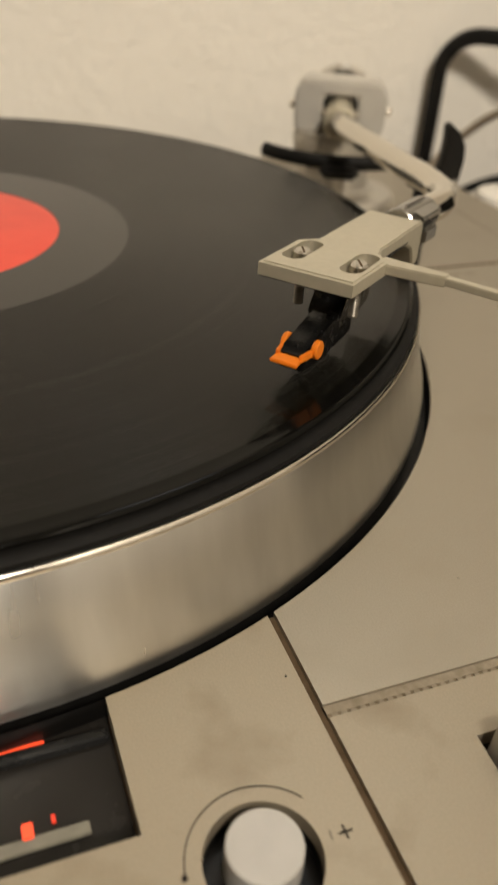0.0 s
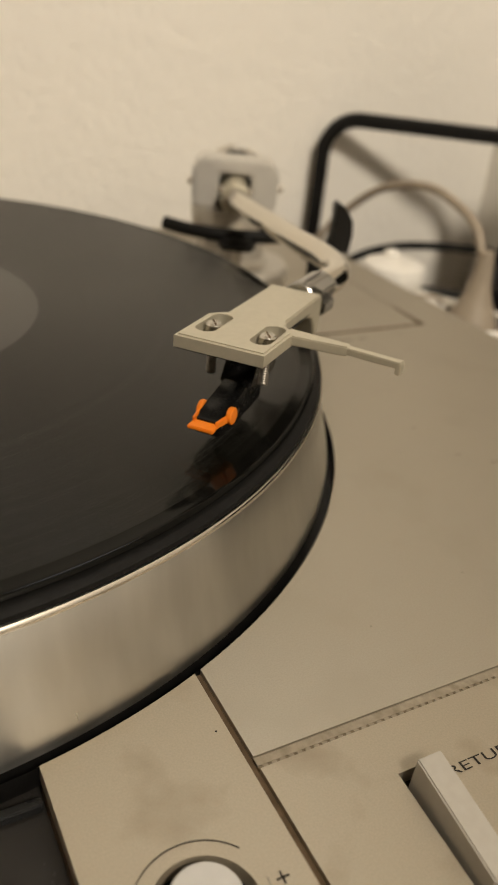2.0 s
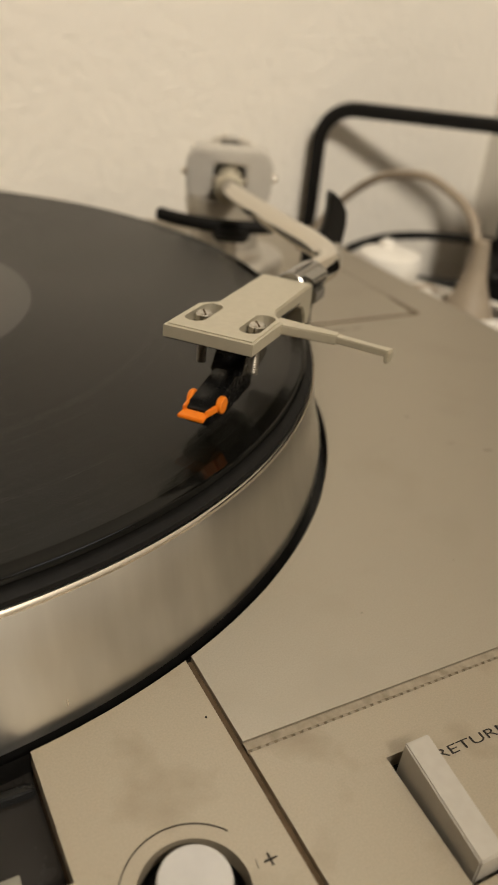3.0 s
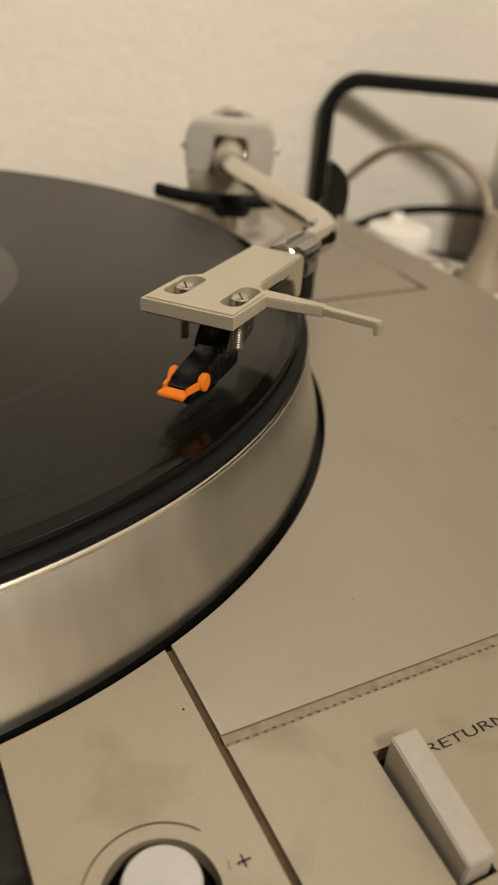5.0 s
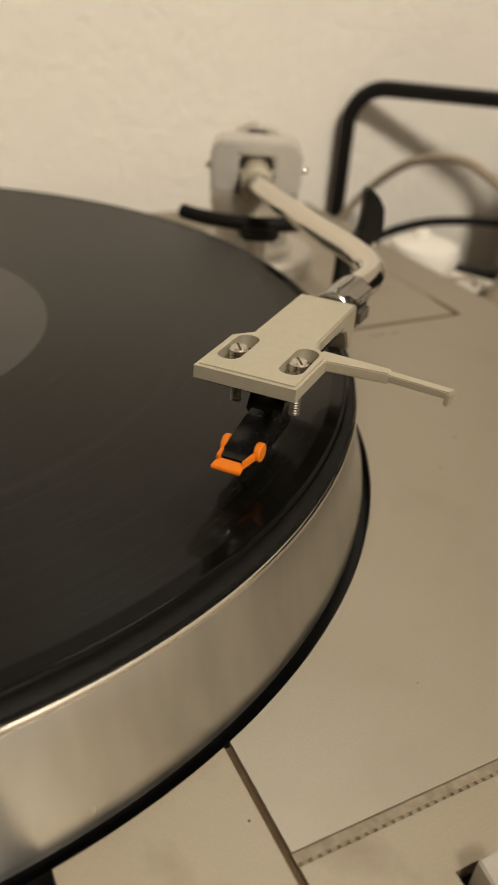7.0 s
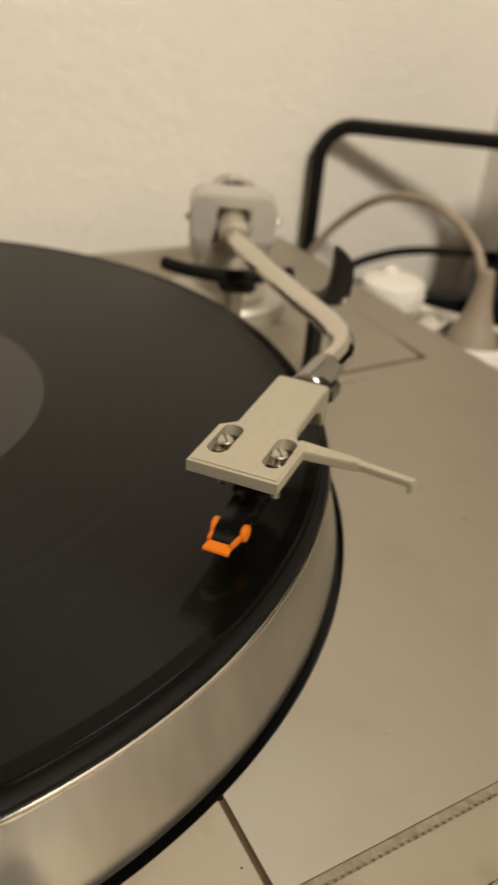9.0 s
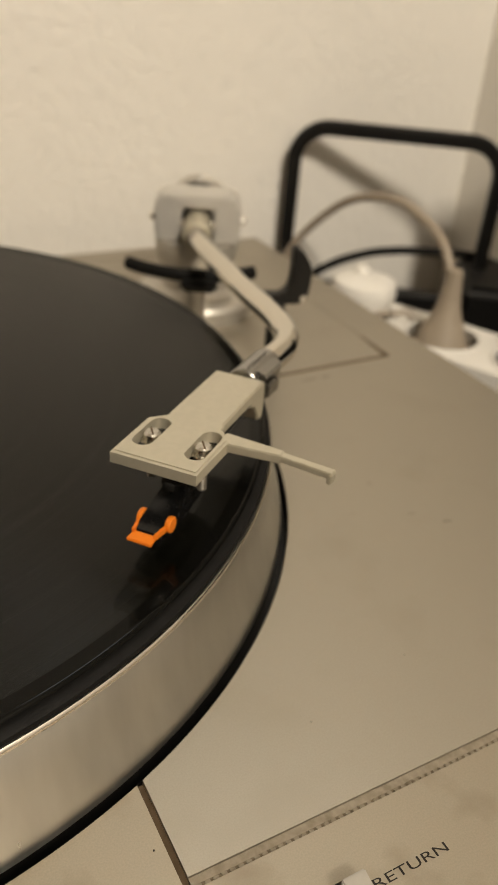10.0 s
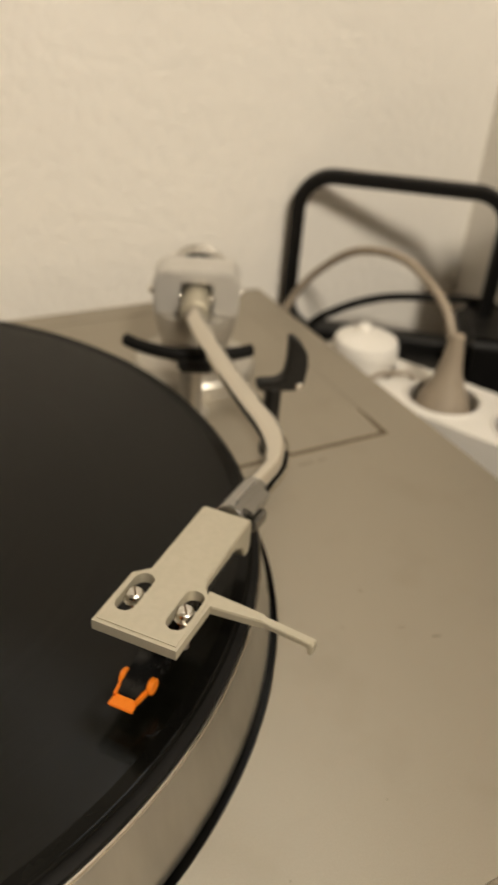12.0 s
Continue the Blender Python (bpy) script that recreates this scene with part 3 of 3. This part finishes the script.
outer = [(-18.6, -8.0), (-7.4, -8.0), (-7.4, 7.4), (7.4, 7.4), (7.4, -8.0), (18.6, -8.0), (19.6, -3.0), (19.8, 8.6), (15.6, 13.6), (-15.6, 13.6), (-19.8, 8.6), (-19.6, -3.0)]
bearing = part("bearing_housing", plate([outer], -9.0, 11.0, 1.1, GF), HOUSING, player, "grey horseshoe bearing housing of the arm")
part("bearing_base", lathe([(0, -0.0240), (0.0150, -0.0240), (0.0178, -0.0215), (0.0196, -0.0165), (0.0203, -0.0110), (0.0200, -0.0078), (0, -0.0078)], 48, Matrix.Translation(PIV)), CAST, bearing)
part("arm_socket", rod(GM @ Vector((0, -0.0285, 0.0000)), GM @ Vector((0, 0.012, 0.0006)), 0.0066, 32, 0.0010), SHELL, bearing)
for sx in (-1, 1):
    part("pivot_screw", lathe([(0, 2.0)] + [(2.0 * math.sin(radians(q)), 2.0 * math.cos(radians(q))) for q in range(20, 180, 20)] + [(0, -2.0)], 20, GM @ MM @ Matrix.Translation((sx * 20.8, -7.0, 2.6))), EDGE, bearing, "bright pivot screw")
    part("pivot_pin", lathe([(0, 1.7)] + [(1.7 * math.sin(radians(q)), 1.7 * math.cos(radians(q))) for q in range(20, 180, 20)] + [(0, -1.7)], 16, GM @ MM @ Matrix.Translation((sx * 7.0, -9.5, 0.5))), EDGE, bearing)
weight = part("counterweight", rod(GM @ Vector((0, 0.0150, 0.0012)), GM @ Vector((0, 0.0185, 0.0012)), 0.0158, 64, 0.0015), CHROME, player, "chrome counterweight with a black dial")
dial = part("dial", rod(GM @ Vector((0, 0.0100, 0.0015)), GM @ Vector((0, 0.0150, 0.0012)), 0.0132, 64, 0.0008), BLACK, weight, "black tracking force dial")
part("dial_ring", lathe([(0.0133, 0.0112), (0.0142, 0.0108), (0.0148, 0.0118), (0.0148, 0.0148), (0.0133, 0.0148)], 64, GM @ Matrix.Translation((0, 0, 0.0013)) @ Matrix.Rotation(radians(-90), 4, "X"), closed=True), CHROME, weight, "chrome ring round the dial")
for q in (40, 65, 90, 115, 140):
    part("dial_mark", box(0.0085, -0.0004, 0.0, 0.0131, 0.0004, 0.0003, 0.0, GM @ Matrix.Translation((0, 0.0099, 0.0014)) @ Matrix.Rotation(radians(90), 4, "X") @ Matrix.Rotation(radians(q), 4, "Z")), HOUSING, dial)
part("rear_tube", rod(GM @ Vector((0, 0.010, 0.0008)), GM @ Vector((0, 0.022, 0.0008)), 0.0070, 32), CHROME, weight)
part("arm_base", lathe([(0, -0.0006), (0.0300, -0.0006), (0.0300, 0.0060), (0.0285, 0.0080), (0.0200, 0.0085), (0.0170, 0.0110), (0.0165, 0.0190), (0, 0.0190)], 64, pose(PIV.x, PIV.y, 0)), CAST, player, "round grey stepped arm base")
ang = [200 + 80 * i / 24 for i in range(25)]
lifter = part("arm_lifter", sweep([Vector((PIV.x + 0.0440 * math.cos(radians(q)), PIV.y + 0.0440 * math.sin(radians(q)), 0.0307)) for q in ang], 0.0026, 16, flat=1.15), RUBBER, player, "curved black rubber arm lifter bar")
part("lifter_pillar", join(rod((0.1675, 0.0535, 0.0), (0.1675, 0.0535, 0.0285), 0.0052, 28, 0.0004), rod((0.1675, 0.0535, 0.0), (0.1675, 0.0535, 0.0030), 0.0085, 28, 0.0006)), CAST, lifter)
part("lifter_carrier", box(-0.006, -0.008, 0.0255, 0.010, 0.010, 0.0305, 0.0015, pose(0.1675, 0.0535, 0, 0, 0, -25)), BLACK, lifter)
# arm rest
rest_z = Matrix.Translation((0.1912, 0.0136, 0)) @ Matrix.Rotation(radians(-18), 4, "Z") @ MM @ Matrix.Rotation(radians(90), 4, "X")
hook = [(-12.0, 33.0), (-10.0, 31.0), (3.0, 31.0), (7.6, 32.0), (8.2, 36.0), (8.8, 42.0), (8.2, 47.5), (5.4, 52.0), (1.6, 55.0), (0.2, 54.5), (0.6, 48.5), (0.4, 42.0), (-0.5, 37.0), (-4.0, 35.0), (-11.0, 35.0)]
rest = part("arm_rest", plate([hook], -3.5, 3.5, 0.8, rest_z), BLACK, player, "black plastic arm rest hook on a post")
part("post", rod((0.1868, 0.0142, -0.0006), (0.1868, 0.0142, 0.0325), 0.0036, 24, 0.0004), BLACK, rest)
part("rest_screw", rod((0.1966, 0.0114, 0.0335), (0.1958, 0.0081, 0.0335), 0.0016, 16, 0.0004), CHROME, rest)

# ---- the loop aerial in the corner ----
EL = Vector((0.1071, -0.0766, 0)).normalized()
aerial = tagged(thing("loop_aerial", (0.3675, 0.172, TABLE)), "black plastic loop aerial leaning beside the wall", "aerial")
MA = Matrix(((EL.x, 0, -EL.y, 0.3156), (EL.y, 0, EL.x, 0.2106), (0, 1, 0, 0), (0, 0, 0, 1)))
inv = Matrix.Translation(-aerial.location)
frame_line = [inv @ (MA @ Vector((a, b, 0))) for a, b in rounded(-0.002, -0.048, 0.132, 0.0605, 0.022, 10)]
bm = bmesh.new()
rows = []
n = len(frame_line)
centre = sum(frame_line, Vector()) / n
nrm = inv.to_3x3() @ (MA.to_3x3() @ Vector((0, 0, 1)))
for i, q in enumerate(frame_line):
    t = (frame_line[(i + 1) % n] - frame_line[i - 1]).normalized()
    out = t.cross(nrm).normalized()
    sec = [(-0.0046, -0.003), (-0.003, -0.0046), (0.003, -0.0046), (0.0046, -0.003), (0.0046, 0.003), (0.003, 0.0046), (-0.003, 0.0046), (-0.0046, 0.003)]
    rows.append([bm.verts.new(q + out * s + nrm * k) for s, k in sec])
for i in range(n):
    for k in range(8):
        bm.faces.new((rows[i][k], rows[i][(k + 1) % 8], rows[(i + 1) % n][(k + 1) % 8], rows[(i + 1) % n][k]))
part("loop", bm, BLACK, aerial, "black rounded rectangular loop")
part("stand", join(box(-0.020, -0.012, 0.0, 0.020, 0.012, 0.036, 0.004, Matrix.Rotation(math.atan2(EL.y, EL.x), 4, "Z")),
                   box(-0.055, -0.035, 0.0, 0.055, 0.035, 0.030, 0.003, Matrix.Rotation(math.atan2(EL.y, EL.x), 4, "Z"))), BLACK, aerial)

# ---- power strip with its plugs ----
SD = Vector((0.446, -0.895, 0)).normalized()
ST = -0.0214
strip_ob = tagged(thing("power_strip", (0.322, 0.0528, TABLE)), "white plastic power strip with round sockets on the table", "power strip")
SR = Matrix.Rotation(math.atan2(SD.y, SD.x), 4, "Z")
top = ST - TABLE
holes = [ring(0.052 * i, 0.0, 0.0198, 40) for i in (-1, 0, 1, 2)]
part("body", plate([rounded(-0.085, -0.0265, 0.150, 0.0265, 0.012)] + holes, 0.0, top, 0.0016, SR), WHITE, strip_ob)
for i in (-1, 0, 1, 2):
    part("socket", join(lathe([(0, top - 0.016), (0.0192, top - 0.016), (0.0198, top - 0.014), (0.0198, top + 0.0006), (0.0212, top + 0.0014), (0.0225, top + 0.0002)], 40, SR @ pose(0.052 * i, 0, 0))), WHITE, strip_ob)


def plug(at, material, label, height=0.040):
    ob = tagged(thing("plug", at), label, "plug")
    part("body", lathe([(0, 0), (0.0168, 0), (0.0170, 0.003), (0.0160, 0.010), (0.0128, 0.018), (0.0092, 0.026), (0.0068, 0.033), (0.0056, height), (0.0038, height + 0.014), (0, height + 0.014)], 40), material, ob)
    return ob


s1 = strip_ob.location.copy()
s1.z = ST - 0.0155
taupe = plug(s1, TAUPE, "taupe plastic plug in the white power strip")
part("screw", rod((-0.004, -0.0175, 0.010), (-0.005, -0.0190, 0.0105), 0.0022, 14), STEEL, taupe)
part("cable", sweep(smooth_line([Vector(q) - s1 for q in ((0.3218, 0.0534, 0.0013), (0.3209, 0.0557, 0.0145), (0.3215, 0.0656, 0.0271), (0.3256, 0.0881, 0.0333), (0.3268, 0.1169, 0.0366), (0.3253, 0.1546, 0.0275), (0.3205, 0.1825, 0.0077), (0.3106, 0.1992, -0.0173), (0.2989, 0.2035, -0.0485), (0.294, 0.205, TABLE + 0.004))], 8), 0.0026, 12), TAUPE, taupe)
s0 = strip_ob.location - SD * 0.052
s0.z = ST - 0.0155
white = tagged(thing("plug", s0), "round white plastic plug in the power strip", "plug")
part("body", lathe([(0, 0), (0.0180, 0), (0.0184, 0.004), (0.0170, 0.020), (0.0180, 0.024), (0.0192, 0.027), (0.0190, 0.031), (0.0176, 0.0345), (0.0120, 0.0365), (0, 0.037)], 48), WHITE, white)
part("boss", lathe([(0, 0.041), (0.0030, 0.0405), (0.0048, 0.0385), (0.0052, 0.0360), (0, 0.0355)], 24, pose(0.002, 0.006, 0)), WHITE, white)
s2 = strip_ob.location + SD * 0.052
s2.z = ST - 0.0155
dark = plug(s2, BLACK, "black plastic plug in the white power strip", 0.030)

cable = tagged(thing("black_cable", (0.37, 0.17, TABLE)), "thin black cable arching behind the power strip", "cable")
part("wire", sweep(smooth_line([Vector(q) - cable.location for q in ((0.294, 0.196, TABLE + 0.003), (0.3181, 0.1906, -0.0397), (0.3329, 0.1809, -0.0245), (0.3563, 0.1750, -0.0174), (0.3794, 0.1689, -0.0155), (0.3997, 0.1581, -0.0149), (0.4317, 0.1478, -0.0181), (0.4529, 0.1382, -0.0315), (0.460, 0.129, TABLE + 0.003))], 8), 0.0029, 12), RUBBER, cable)
# The second, tall box is unseen: added so the arm tube mirrors something dark.
case = tagged(thing("black_case", (0.4270, 0.119, TABLE)), "black plastic device case in the corner, with an unseen tall block added along the side wall", "device")
part("shell", join(box(-0.028, -0.035, 0.0, 0.028, 0.035, 0.062, 0.006, Matrix.Rotation(radians(-35), 4, "Z"), 3),
                   box(-0.022, -0.390, 0.0, 0.045, -0.045, 0.200, 0.006, None, 3)), BLACK, case)

# thin grey lead beside the white plug
lead = tagged(thing("grey_lead", (0.31, 0.08, TABLE)), "thin grey lead lying across the power strip", "cable")
part("wire", sweep(smooth_line([Vector(q) - lead.location for q in ((0.2860, 0.097, TABLE + 0.003), (0.2848, 0.0903, -0.0394), (0.2939, 0.0819, -0.0182), (0.3062, 0.0776, -0.0155), (0.3157, 0.0744, -0.0177), (0.3332, 0.0799, -0.0433), (0.343, 0.091, TABLE + 0.003))], 8), 0.0013, 10), TAUPE, lead)
# smudges and dust on the deck
for mx, my, mw, mt in ((0.1857, -0.1022, 0.0030, 0.0008), (0.1776, -0.0944, 0.0022, 0.0005), (0.1750, -0.0747, 0.0014, 0.0006), (0.1600, -0.0871, 0.0006, 0.0006), (0.1033, -0.1513, 0.0005, 0.0004), (0.1374, -0.1437, 0.0004, 0.0004)):
    part("smudge", strip([(mx, my), (mx + mw, my - 0.3 * mw)], mt, 0.00003, 0.00004), PRINT, player)
